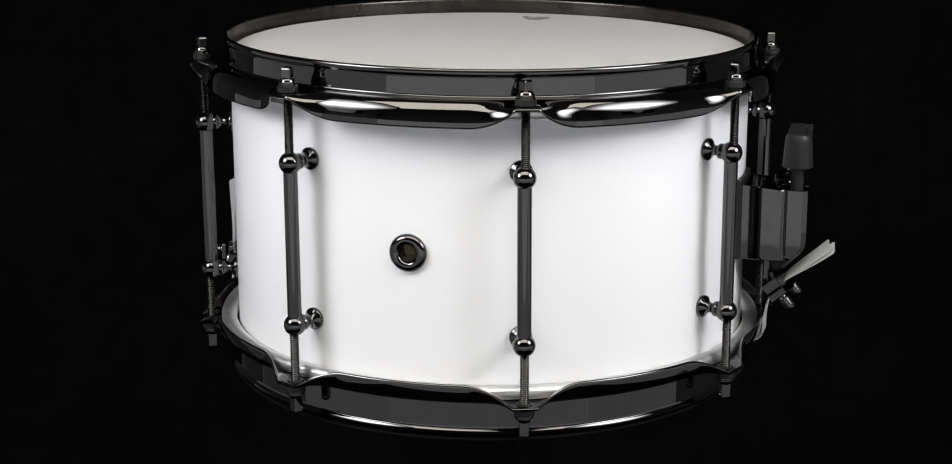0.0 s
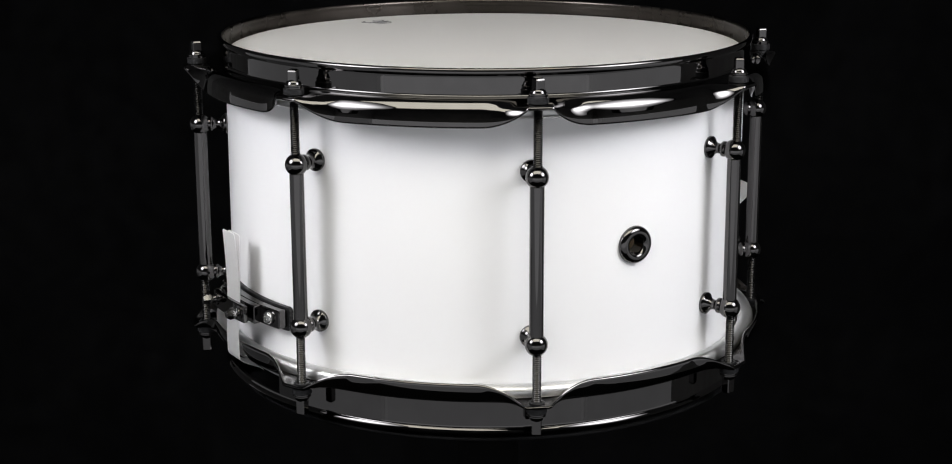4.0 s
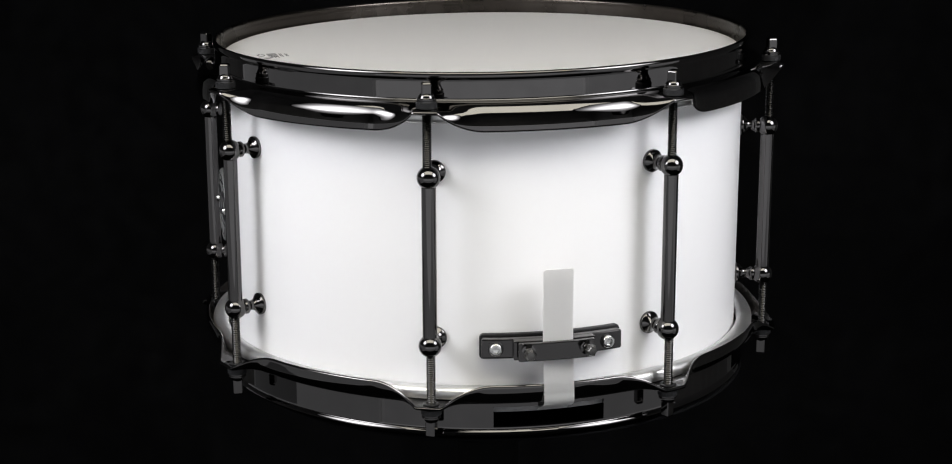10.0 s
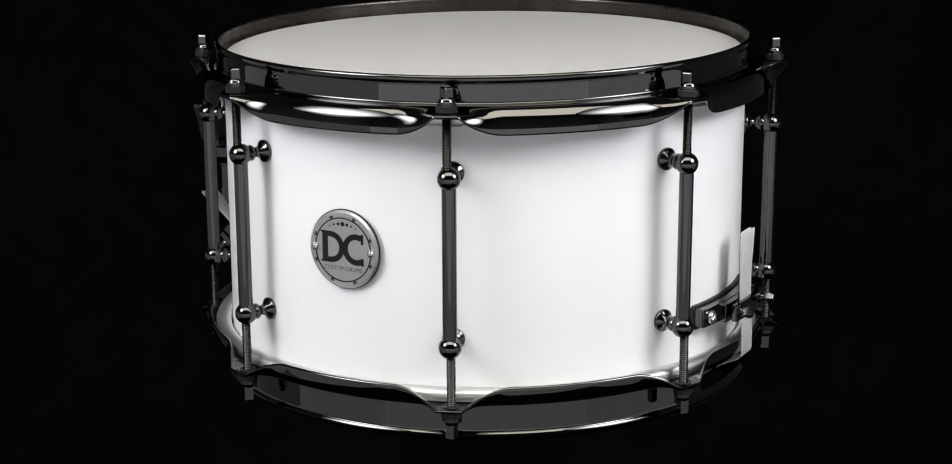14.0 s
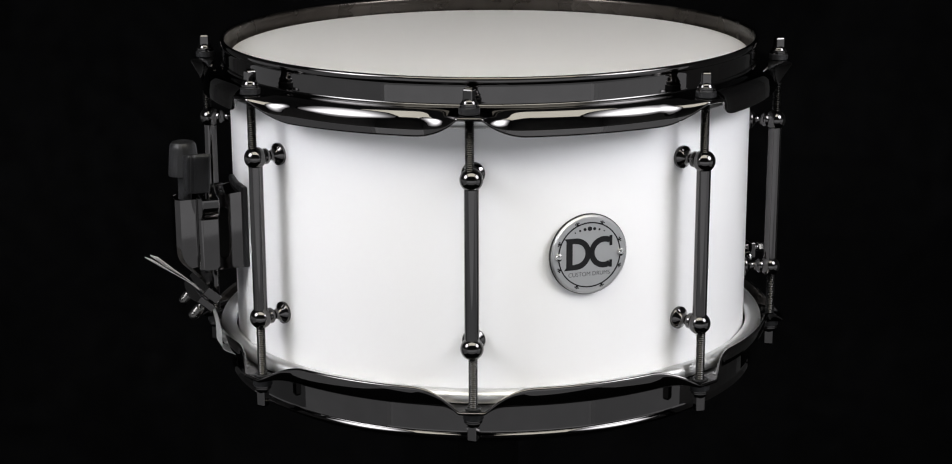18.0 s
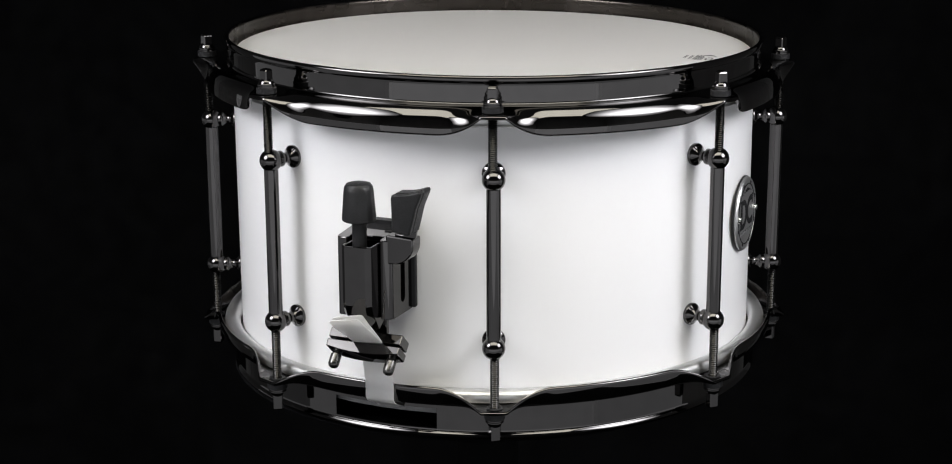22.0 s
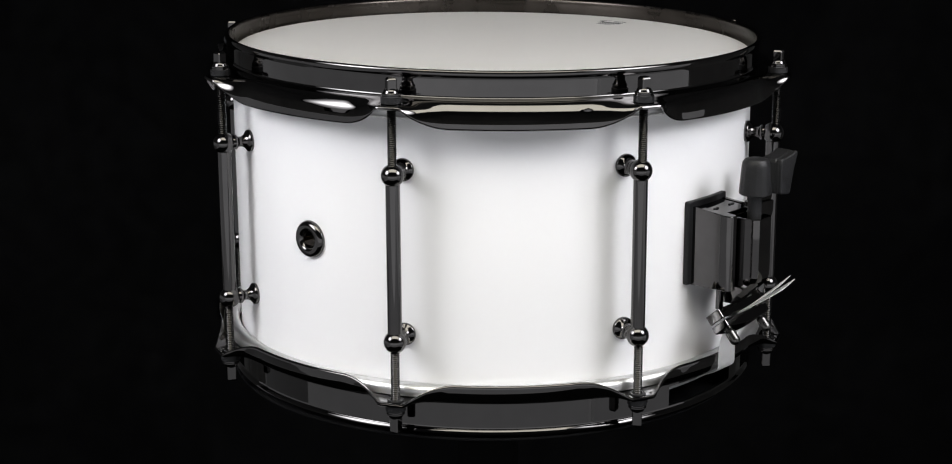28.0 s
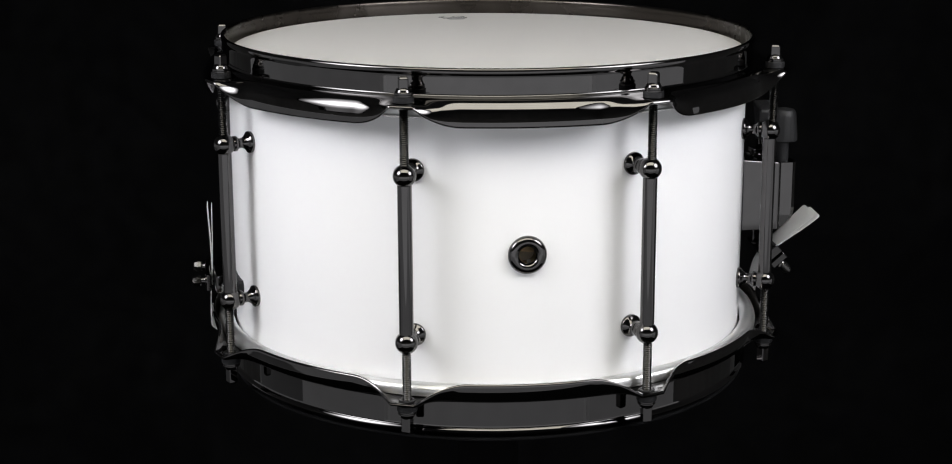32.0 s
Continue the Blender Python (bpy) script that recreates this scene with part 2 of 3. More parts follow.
def backdrop():
    bm = bmesh.new()
    line = [(0.30, 0.012), (0.9, 0.012)]
    line += [(0.9 + 0.6 * math.sin(radians(a)), 0.612 - 0.6 * math.cos(radians(a))) for a in range(10, 91, 10)]
    line += [(1.5, 2.7)]
    full = line + [(y + 0.008, z - 0.008) for y, z in reversed(line)]
    for x in (-1.25, 1.25):
        bm.faces.new([bm.verts.new((x, y, z)) for y, z in full])
    bm.verts.ensure_lookup_table()
    n = len(full)
    for i in range(n):
        j = (i + 1) % n
        bm.faces.new((bm.verts[i], bm.verts[j], bm.verts[n + j], bm.verts[n + i]))
    return tagged(part("backdrop", bm, VELVET), "seamless black velvet backdrop sweeping from wall to floor", "backdrop", kind="structure")


backdrop()


def softbox(place, aim, wide, high):
    """The dark hood behind a soft light."""
    bm = bmesh.new()
    w, h = wide / 2 + 0.015, high / 2 + 0.015
    front = [bm.verts.new((x, y, -0.01)) for x, y in ((-w, -h), (w, -h), (w, h), (-w, h))]
    lip = [bm.verts.new((x, y, -0.005)) for x, y in ((-w + 0.01, -h + 0.01), (w - 0.01, -h + 0.01), (w - 0.01, h - 0.01), (-w + 0.01, h - 0.01))]
    deep = [bm.verts.new((x * 0.3, y * 0.3, 0.22)) for x, y in ((-w, -h), (w, -h), (w, h), (-w, h))]
    back = [bm.verts.new((x * 0.3 * 0.9, y * 0.3 * 0.9, 0.21)) for x, y in ((-w, -h), (w, -h), (w, h), (-w, h))]
    for a, b in ((front, deep), (front, lip), (lip, back)):
        for i in range(4):
            bm.faces.new((a[i], a[(i + 1) % 4], b[(i + 1) % 4], b[i]))
    bm.faces.new(deep)
    bm.faces.new(back)
    hood = part("softbox", bm, BLACK_PAINT)
    hood.matrix_basis = look(place, aim)
    tagged(hood, "black fabric softbox hood hung from a ceiling pole", "softbox", "studio softboxes")
    part("mount", lathe([(0.03, 0.22), (0.03, 0.30), (0.02, 0.31), (0.02, 0.34)], 20), BLACK_PAINT, hood)
    back = hood.matrix_basis @ Vector((0, 0, 0.33))
    inv = hood.matrix_basis.inverted()
    part("ceiling_pole", lathe([(0.013, back.z - 0.03), (0.013, 3.1)], 16, inv @ Matrix.Translation((back.x, back.y, 0))), BLACK_PAINT, hood)


softbox(*TOP_SOFTBOX[:4])


def round_softbox(place, power):
    """A round hood with a glowing front, hung from the ceiling; its fabric gives off the given power in watts."""
    R = SIDE_RADIUS
    steps = [(i + 0.5) / 400 for i in range(400)]
    fade = [(lambda q: 1 - 0.97 * q * q * (3 - 2 * q))(min(1, max(0, (k - 0.15) / 0.85))) for k in steps]
    spread = sum(f * 2 * math.pi * (k * R) * R / 400 for k, f in zip(steps, fade))
    hood = part("softbox", lathe([(R + 0.004, 0.0), (R + 0.016, 0.001), (R + 0.016, 0.03), (0.09, 0.24), (0.08, 0.24), (R + 0.004, 0.02)], 64, cap=False), BLACK_PAINT)
    hood.matrix_basis = look(place, AIM)
    tagged(hood, "round black softbox with a glowing white front", "softbox", "studio softboxes")
    part("diffuser", lathe([(0.0005, 0.004), (R * 0.5, 0.004), (R, 0.004)], 64, cap=False), glowing_fabric("glowing_fabric", SIDE_COLOUR, power / math.pi / spread, R), hood, "glowing white softbox fabric")
    part("mount", lathe([(0.09, 0.236), (0.03, 0.25), (0.03, 0.30), (0.02, 0.31), (0.02, 0.34)], 20), BLACK_PAINT, hood)
    back = hood.matrix_basis @ Vector((0, 0, 0.33))
    part("ceiling_pole", lathe([(0.013, back.z - 0.03), (0.013, 3.1)], 16, hood.matrix_basis.inverted() @ Matrix.Translation((back.x, back.y, 0))), BLACK_PAINT, hood)


for place, power in SIDE_SOFTBOXES:
    round_softbox(place, power)

# ---- the turntable ----
LOW = -0.0710  # lowest edge of the drum, from its reference level
turntable = new("turntable")
turntable.matrix_basis = pose(0, 0, 0)
tagged(turntable, "small black turntable on a slim pedestal beneath the drum", "turntable")
part("pedestal", lathe([(0.15, 0.0), (0.15, 0.012), (0.03, 0.022), (0.02, 0.06), (0.02, Z0 + LOW - 0.05)], 40), BLACK_PAINT, turntable)
part("motor_housing", lathe([(0.045, Z0 + LOW - 0.05), (0.05, Z0 + LOW - 0.046), (0.05, Z0 + LOW - 0.012)], 40), BLACK_PAINT, turntable)
platter = part("platter", lathe([(0.10, -0.0112), (0.12, -0.011), (0.1640, -0.0022), (0.1652, -0.0014), (0.1652, -0.0008), (0.1646, -0.0002)], 96), VELVET, turntable, at=pose(0, 0, Z0 + LOW))

# ---- the snare drum ----
drum = new("snare_drum")
tagged(drum, "white lacquered snare drum with black nickel hoops on a turntable", "snare drum")
drum.matrix_basis = pose(0, 0, Z0)

R_SHELL, R_ROD = 0.1632, 0.180
ROD_AZ = [-128.78 + 45 * k + d for k, d in enumerate((0, -0.19, -0.37, -0.64, -0.68, -0.47, -0.34, -0.06))]
TOP_TILT, MID_TILT, LOW_TILT = (-0.0077, -0.0073), (-0.0007, 0.0033), (-0.0048, 0.0033)


def centre(z):
    return 0.0011 + 0.005 * z, 0.0039 - 0.0008 * z


def spot(az, r, z, tilt):
    """The place and turn of something that stands at azimuth az (degrees) and radius r on the drum."""
    cx, cy = centre(z)
    x, y = cx + r * math.cos(radians(az)), cy + r * math.sin(radians(az))
    return pose(x, y, z + tilt[0] * x + tilt[1] * y, 0, 0, az)


def sloped(z, tilt):
    """The plane of a ring at height z: moved to the drum's centre there and tilted a little."""
    cx, cy = centre(z)
    return pose(cx, cy, z + tilt[0] * cx + tilt[1] * cy) @ Matrix.Rotation(-tilt[0], 4, "Y") @ Matrix.Rotation(tilt[1], 4, "X")


def shell():
    """The round wooden wall with its air hole."""
    VENT_AZ, VENT_Z, n = radians(-106.4), 0.036, 256
    zs = [-0.050] + [-0.056 + 0.008 * i for i in range(1, 23)]
    bm = bmesh.new()
    kv = 12
    grids, circles = [], []
    for r in (R_SHELL, R_SHELL - 0.006):
        g = [[bm.verts.new((r * math.cos(VENT_AZ + 2 * math.pi * i / n), r * math.sin(VENT_AZ + 2 * math.pi * i / n), z)) for i in range(n)] for z in zs]
        w, h = 4, 2
        for k in range(len(zs) - 1):
            for i in range(n):
                ii = i if i < n / 2 else i - n
                if -w <= ii < w and kv - h <= k < kv + h:
                    continue
                bm.faces.new((g[k][i], g[k][(i + 1) % n], g[k + 1][(i + 1) % n], g[k + 1][i]))
        loop = [(i, kv - h) for i in range(-w, w)] + [(w, k) for k in range(kv - h, kv + h)] + [(i, kv + h) for i in range(w, -w, -1)] + [(-w, k) for k in range(kv + h, kv - h, -1)]
        edge = [g[k][i % n] for i, k in loop]
        ring = []
        for i, k in loop:
            dx, dz = i * 2 * math.pi / n * r, zs[k] - VENT_Z
            f = 0.0075 / math.hypot(dx, dz)
            a = VENT_AZ + dx * f / r
            ring.append(bm.verts.new((r * math.cos(a), r * math.sin(a), VENT_Z + dz * f)))
        for i in range(len(edge)):
            j = (i + 1) % len(edge)
            bm.faces.new((edge[i], edge[j], ring[j], ring[i]))
        grids.append(g)
        circles.append(ring)
    for i in range(len(circles[0])):
        j = (i + 1) % len(circles[0])
        bm.faces.new((circles[0][i], circles[0][j], circles[1][j], circles[1][i]))
    for k in (0, -1):
        for i in range(n):
            bm.faces.new((grids[0][k][i], grids[0][k][(i + 1) % n], grids[1][k][(i + 1) % n], grids[1][k][i]))
    ob = part("shell", bm, LACQUER, drum, "glossy white lacquered drum shell", sloped(0, MID_TILT))
    ob.data.materials.append(MAPLE)
    for f in ob.data.polygons:
        c = f.center
        if math.hypot(c.x, c.y) < R_SHELL - 0.0035:
            f.material_index = 1
    return ob


body = shell()


def hoop(name, z_rim, z_col, z_fl, z_lip, gates, tilt, label):
    """A triple-flanged steel hoop: collar, flange with ears at the rods, turned lip between them."""
    s = 1 if z_rim > z_col else -1
    n, half = 960, 0.00105
    z_g0, z_g1 = z_col - s * -0.0022, z_rim - s * 0.0042
    RC = 0.1660

    def section(e):
        q = [(RC + 0.0003, z_rim), (RC + 0.0003, z_rim - s * 0.0006), (RC + 0.0003, z_rim - s * 0.0012), (RC + 0.0002, z_rim - s * 0.0018), (RC + 0.0001, z_rim - s * 0.0023), (RC, z_rim - s * 0.0028), (RC, z_g1), (RC, (z_g0 + z_g1) / 2), (RC, z_g0), (RC, z_col + s * 0.0006), (RC, z_col),
             (RC + 0.0003, z_col + (z_fl - z_col) * 0.45), (RC + 0.0014, z_col + (z_fl - z_col) * 0.8), (RC + 0.0034, z_fl), (RC + 0.0054, z_fl)]
        drop = abs(z_lip - z_fl)
        k = 0.0013 if s > 0 else 0.0  # the top ears slope down to their washers
        flat = [(0.1738, k * 0.5), (0.1758, k * 0.8), (0.1778, k), (0.1798, k), (0.1818, k), (0.1836, k), (0.1850, k), (0.1861, k + 0.0001), (0.1871, k + 0.0003), (0.1880, k + 0.0006)]
        down = [(0.1734, 0.0002), (0.1743, 0.0007), (0.1751, 0.0014), (0.1758, 0.0023), (0.1764, 0.0033), (0.1769, 0.0045), (0.17725, 0.0058), (0.17745, 0.0073), (0.17758, 0.0089), (0.17766, drop)]
        if s > 0:  # the top lip leans outwards to its edge
            down = [(0.1733, 0.0002), (0.17395, 0.0006), (0.17470, 0.0014), (0.17545, 0.0024), (0.17612, 0.0035), (0.17665, 0.0044), (0.17694, 0.0053), (0.17720, 0.0066), (0.17754, 0.0083), (0.17754 + 0.20 * (drop - 0.0083), drop)]
        q += [(a[0] + (b[0] - a[0]) * e, z_fl - s * (a[1] + (b[1] - a[1]) * e)) for a, b in zip(flat, down)]
        return q

    bm = bmesh.new()
    cols = []
    m = len(section(0))
    for i in range(n):
        az = 360 * i / n
        d = min(abs((az - a + 180) % 360 - 180) for a in ROD_AZ)
        u = min(1, max(0, (d - 2.1) / 8.0)) ** 0.52 if s > 0 else min(1, max(0, (d - 2.2) / 9.0)) ** 0.56
        e = u * u * (3 - 2 * u)
        q = section(e)
        ca, sa = math.cos(radians(az)), math.sin(radians(az))
        out, inn = [], []
        for j, (r, z) in enumerate(q):
            a, b = q[max(j - 1, 0)], q[min(j + 1, m - 1)]
            dr, dz = b[0] - a[0], b[1] - a[1]
            L = math.hypot(dr, dz)
            nr, nz = -dz / L * s, dr / L * s
            h = half * ((1.30, 1.36, 1.33, 1.18, 1.05, 1.0) if s > 0 else (1.85, 2.2, 1.92, 1.56, 1.2, 1.0))[min(j, 5)]
            out.append(bm.verts.new(((r + nr * h) * ca, (r + nr * h) * sa, z + nz * h)))
            inn.append(bm.verts.new(((r - nr * h) * ca, (r - nr * h) * sa, z - nz * h)))
        r, z = q[0]
        tip = []
        for k in range(1, 10):  # a round bead along the rim
            a = radians(180 - 18 * k)
            tip.append(bm.verts.new(((r + 0.00137 * math.cos(a)) * ca, (r + 0.00137 * math.cos(a)) * sa, z + s * 0.0015 * math.sin(a))))
        r, z = q[-1]
        rr = [bm.verts.new(((r + dr / L * f + nr * g) * ca, (r + dr / L * f + nr * g) * sa, z + dz / L * f + nz * g)) for f, g in ((0.0006, 0.0008), (0.0010, 0.0), (0.0006, -0.0008))]
        cols.append((out, inn, tip, rr))
    hole = [any(abs(((360 * (i + 0.5) / n) - g + 180) % 360 - 180) < 11.1 for g in gates) for i in range(n)]
    j0, j1 = 6, 8
    for i in range(n):
        A, B = cols[i], cols[(i + 1) % n]
        for j in range(m - 1):
            if hole[i] and j0 <= j < j1:
                continue
            bm.faces.new((A[0][j], B[0][j], B[0][j + 1], A[0][j + 1]))
            bm.faces.new((A[1][j], A[1][j + 1], B[1][j + 1], B[1][j]))
        chain = lambda c: (c[1][0], *c[2], c[0][0])
        a, b = chain(A), chain(B)
        for k in range(len(a) - 1):
            bm.faces.new((a[k], a[k + 1], b[k + 1], b[k]))
        a, b = (A[0][-1], *A[3], A[1][-1]), (B[0][-1], *B[3], B[1][-1])
        for k in range(4):
            bm.faces.new((a[k], b[k], b[k + 1], a[k + 1]))
        if hole[i]:
            for j in (j0, j1):
                bm.faces.new((A[0][j], B[0][j], B[1][j], A[1][j]))
        if hole[i] != hole[i - 1]:
            for j in range(j0, j1):
                bm.faces.new((A[0][j], A[0][j + 1], A[1][j + 1], A[1][j]))
    off = sloped(z_fl, tilt) @ Matrix.Translation((0, 0, -z_fl))
    ob = part(name, bm, NICKEL, drum, label, off, 50, False)
    ob.data.materials.append(NICKEL_DULL)  # the inside of the collar is darker and rougher
    for f in ob.data.polygons:
        c, nv = f.center, f.normal
        if (c.x * nv.x + c.y * nv.y) / math.hypot(c.x, c.y) < -0.6 and abs(c.z - z_fl) > 0.003:
            f.material_index = 1
    return ob


STRAINER_AZ, BUTT_AZ = -16.7, 163.5
hoop("top_hoop", 0.1383, 0.1252, 0.1227, 0.1098, (), TOP_TILT, "polished black nickel triple-flanged top hoop")
hoop("bottom_hoop", -0.0684, -0.0499, -0.0468, -0.0364, (STRAINER_AZ, BUTT_AZ), LOW_TILT, "polished black nickel bottom hoop with snare gates")

# drumheads with their rolled collars
head = part("batter_head", lathe([(0.1642, 0.1225), (0.1646, 0.1233), (0.1640, 0.1240), (0.1630, 0.1246), (0.1624, 0.1262), (0.1620, 0.1284), (0.1613, 0.1298), (0.1598, 0.1303), (0.12, 0.1304), (0.06, 0.1304), (0.02, 0.1304)], 192),
            COATED, drum, "coated white batter head", sloped(0.1304, TOP_TILT) @ Matrix.Translation((0, 0, -0.1304)))
part("snare_side_head", lathe([(0.1640, -0.048), (0.1644, -0.050), (0.1625, -0.053), (0.1610, -0.0570), (0.15, -0.0572), (0.02, -0.0572)], 128), HAZY, drum, "thin hazy snare-side head", sloped(-0.05, LOW_TILT) @ Matrix.Translation((0, 0, 0.05)))


ring = [(0.1645, 0.0), (0.1738, 0.0), (0.1743, 0.0010), (0.1743, 0.0040), (0.1735, 0.0056), (0.1718, 0.0066), (0.1695, 0.0070), (0.1672, 0.0066), (0.1655, 0.0055), (0.1647, 0.0040), (0.1645, 0.0)]
part("head_ring", lathe(ring, 160, cap=False), RING_METAL, drum, "bright aluminium ring of the snare-side head", sloped(-0.0453, LOW_TILT), flat=False)
part("head_ring", lathe([(r, -z) for r, z in ring], 160, cap=False), RING_METAL, drum, "bright aluminium ring of the batter head", sloped(0.1190, TOP_TILT), flat=False)


def head_print():
    """The worn maker's print near the edge of the head, as plain bars and a swoosh."""
    bm = bmesh.new()
    h0, h1 = 0.13042, 0.13049
    rng = random.Random(11)
    # radius, height, start and end along the line; each line is broken up like small print
    lines = [(0.1236, 0.0006, -5, 5), (0.1246, 0.0006, -6, 4), (0.1270, 0.0006, -7, 6), (0.1280, 0.0006, -7, 5)]
    lines += [(0.1300 + 0.0010 * k, 0.0007, -9, hi) for k, hi in enumerate((7, 5, 8, 4, 6, 3))]
    for r, high, lo, hi in lines:
        q = lo
        while q < hi:
            w = rng.uniform(0.7, 1.7)
            box(r - high / 2, r + high / 2, q / 1000, (q + w) / 1000, h0, h1, bm=bm)
            q += w + rng.uniform(0.3, 0.5)
    for i in range(18):  # a small crown-like ring and a long swoosh beneath it
        a = 2 * math.pi * i / 18
        rc, sc = 0.1392 + 0.0020 * math.cos(a), -0.0040 + 0.0040 * math.sin(a)
        if i % 6 != 1:
            box(rc - 0.0004, rc + 0.0004, sc - 0.0008, sc + 0.0008, h0, h1, bm=bm)
    for i in range(30):
        f = i / 29
        rc, sc = 0.1418 - 0.0118 * f, 0.0052 + 0.0034 * math.sin(f * 4.4) + 0.002 * f * f
        w = 0.0004 + 0.0013 * math.sin(math.pi * min(1, f * 1.2)) ** 2
        box(rc - 0.0003, rc + 0.0003, sc - w, sc + w, h0, h1, bm=bm)
    ob = part("head_print", bm, GREY_INK, head, "small dark grey printed mark")
    ob.matrix_basis = pose(0, 0, 0, 0, 0, 76)


head_print()


# ---- lugs and tension rods ----
def ball_profile(r, n=14):
    return [(max(0.0002, r * math.sin(math.pi * i / n)), -r * math.cos(math.pi * i / n)) for i in range(n + 1)]


Z_UP, Z_DN = 0.0839, -0.0116
SIDE = Matrix.Rotation(radians(-90), 4, "Y")  # turns z to -x, towards the shell


def lug(az):
    at = spot(az, R_ROD, 0, MID_TILT)
    tube = part("tube_lug", MESH["tube"], None, drum, "black nickel tube lug on two ball posts", at)
    for z in (Z_UP, Z_DN):
        ball = part("ball", MESH["ball"], None, tube, at=pose(0, 0, z))
        part("post", MESH["post"], None, tube, at=pose(0, 0, z))
    return tube


def mesh_of(name, bm, mat, sharp=38, flat=True):
    finish(bm, sharp, flat)
    me = bpy.data.meshes.new(name)
    bm.to_mesh(me)
    bm.free()
    me.materials.append(mat)
    return me


def square_head(top):
    """The square end for a drum key, its corners rounded over at the top."""
    bm = bmesh.new()
    levels = [(0.0064, 0.0028), (top - 0.0012, 0.0027), (top - 0.0004, 0.0024), (top, 0.0018)]
    loops = []
    for z, h in levels:
        c = h * 0.82
        loops.append([bm.verts.new((x, y, z)) for x, y in ((h, -c), (h, c), (c, h), (-c, h), (-h, c), (-h, -c), (-c, -h), (c, -h))])
    for a, b in zip(loops, loops[1:]):
        for i in range(8):
            bm.faces.new((a[i], a[(i + 1) % 8], b[(i + 1) % 8], b[i]))
    for q in (loops[0], loops[-1]):
        bm.faces.new(q)
    return bm


GAP = R_ROD - R_SHELL
post_profile = [(0.0035, 0.003), (0.0046, 0.0058), (0.0047, 0.0072), (0.0043, 0.0076), (0.0034, 0.0085), (0.0030, 0.0098), (0.0031, 0.0112), (0.0038, 0.0126), (0.0050, 0.0138), (0.0062, 0.0146), (0.0066, 0.0151), (0.0066, 0.0163), (0.0062, GAP + 0.0008)]
thread = []
for i in range(34):
    thread += [(0.0027, -i * 0.00115), (0.00225, -i * 0.00115 - 0.00057)]
MESH = {
    "tube": mesh_of("tube_lug", lathe([(0.0036, Z_DN + 0.003), (0.0041, Z_DN + 0.0054), (0.0041, Z_DN + 0.0062), (0.0041, Z_UP - 0.0062), (0.0041, Z_UP - 0.0054), (0.0036, Z_UP - 0.003)], 28), NICKEL, 38, False),
    "ball": mesh_of("ball", lathe(ball_profile(0.0065, 20), 36, cap=False), NICKEL, 60, False),
    "post": mesh_of("post", lathe(post_profile, 36, SIDE), NICKEL, 50, False),
    "thread": mesh_of("tension_rod", lathe(thread, 14), NICKEL_DARK, 40),
    "washer": mesh_of("nylon_washer", lathe([(0.0050, 0), (0.0058, 0.0004), (0.0058, 0.0034), (0.0052, 0.0039)], 28), RUBBER),
    "rings": mesh_of("washer", lathe([(0.0050, 0.0037), (0.0053, 0.0039), (0.0053, 0.0044), (0.0048, 0.0046), (0.0048, 0.0048), (0.0052, 0.0050), (0.0052, 0.0056), (0.0047, 0.0059), (0.0046, 0.0062)], 32), NICKEL, 50, False),
    "dome": mesh_of("dome", lathe([(0.0044, 0.0061)] + [(0.0043 * math.cos(radians(a)), 0.0062 + 0.0030 * math.sin(radians(a))) for a in range(6, 85, 13)], 32), NICKEL, 70, False),
    "long_square": mesh_of("square_head", square_head(0.0172), NICKEL, 50),
    "square": mesh_of("square_head", square_head(0.0142), NICKEL, 50),
    "hole_ring": mesh_of("hole_ring", lathe([(0.0028, 0.0001), (0.0043, 0.0), (0.0047, 0.0003), (0.0047, 0.0010), (0.0028, 0.0010)], 32, cap=False), RUBBER),
}
random.seed(4)


def tension_rod(az, top):
    """A threaded rod with a square drum-key head, washers under the head."""
    if top:
        z, tilt, flip = 0.12245, TOP_TILT, pose(0, 0, 0)
    else:
        z, tilt, flip = -0.0479, LOW_TILT, pose(0, 0, 0, 180, 0, 0)
    at = spot(az, R_ROD + 0.0009, z, tilt)
    rod = part("tension_rod", MESH["thread"], None, drum, "threaded black nickel tension rod with a square head", at @ flip)
    part("nylon_washer", MESH["washer"], None, rod, "black washer")
    part("washer", MESH["rings"], None, rod, "ribbed black nickel washers")
    part("dome", MESH["dome"], None, rod)
    # a dark ring laid on the ear stands for its clearance hole
    if not top:
        part("hole_ring", MESH["hole_ring"], None, rod, "dark ring standing for the clearance hole in the hoop's ear", pose(0, 0, -0.0029))
    part("square_head", MESH["square" if top else "long_square"], None, rod, at=pose(0, 0, 0, 0, 0, random.uniform(0, 90)))


for az in ROD_AZ:
    lug(az)
    tension_rod(az - 0.1, True)
    tension_rod(az + 0.13, False)

# ---- air vent ----
vent_at = spot(-106.4, R_SHELL, 0.036, MID_TILT) @ Matrix.Rotation(radians(90), 4, "Y")
part("air_vent", lathe([(0.0049, -0.007), (0.0049, 0.0012), (0.0052, 0.0022), (0.0062, 0.0032), (0.0075, 0.0035), (0.0094, 0.0031), (0.0107, 0.0019), (0.0111, 0.0006), (0.0109, -0.0006), (0.0072, -0.0006), (0.0070, -0.007), (0.0049, -0.007)], 40, cap=False),
     NICKEL, drum, "black nickel air vent grommet", vent_at)


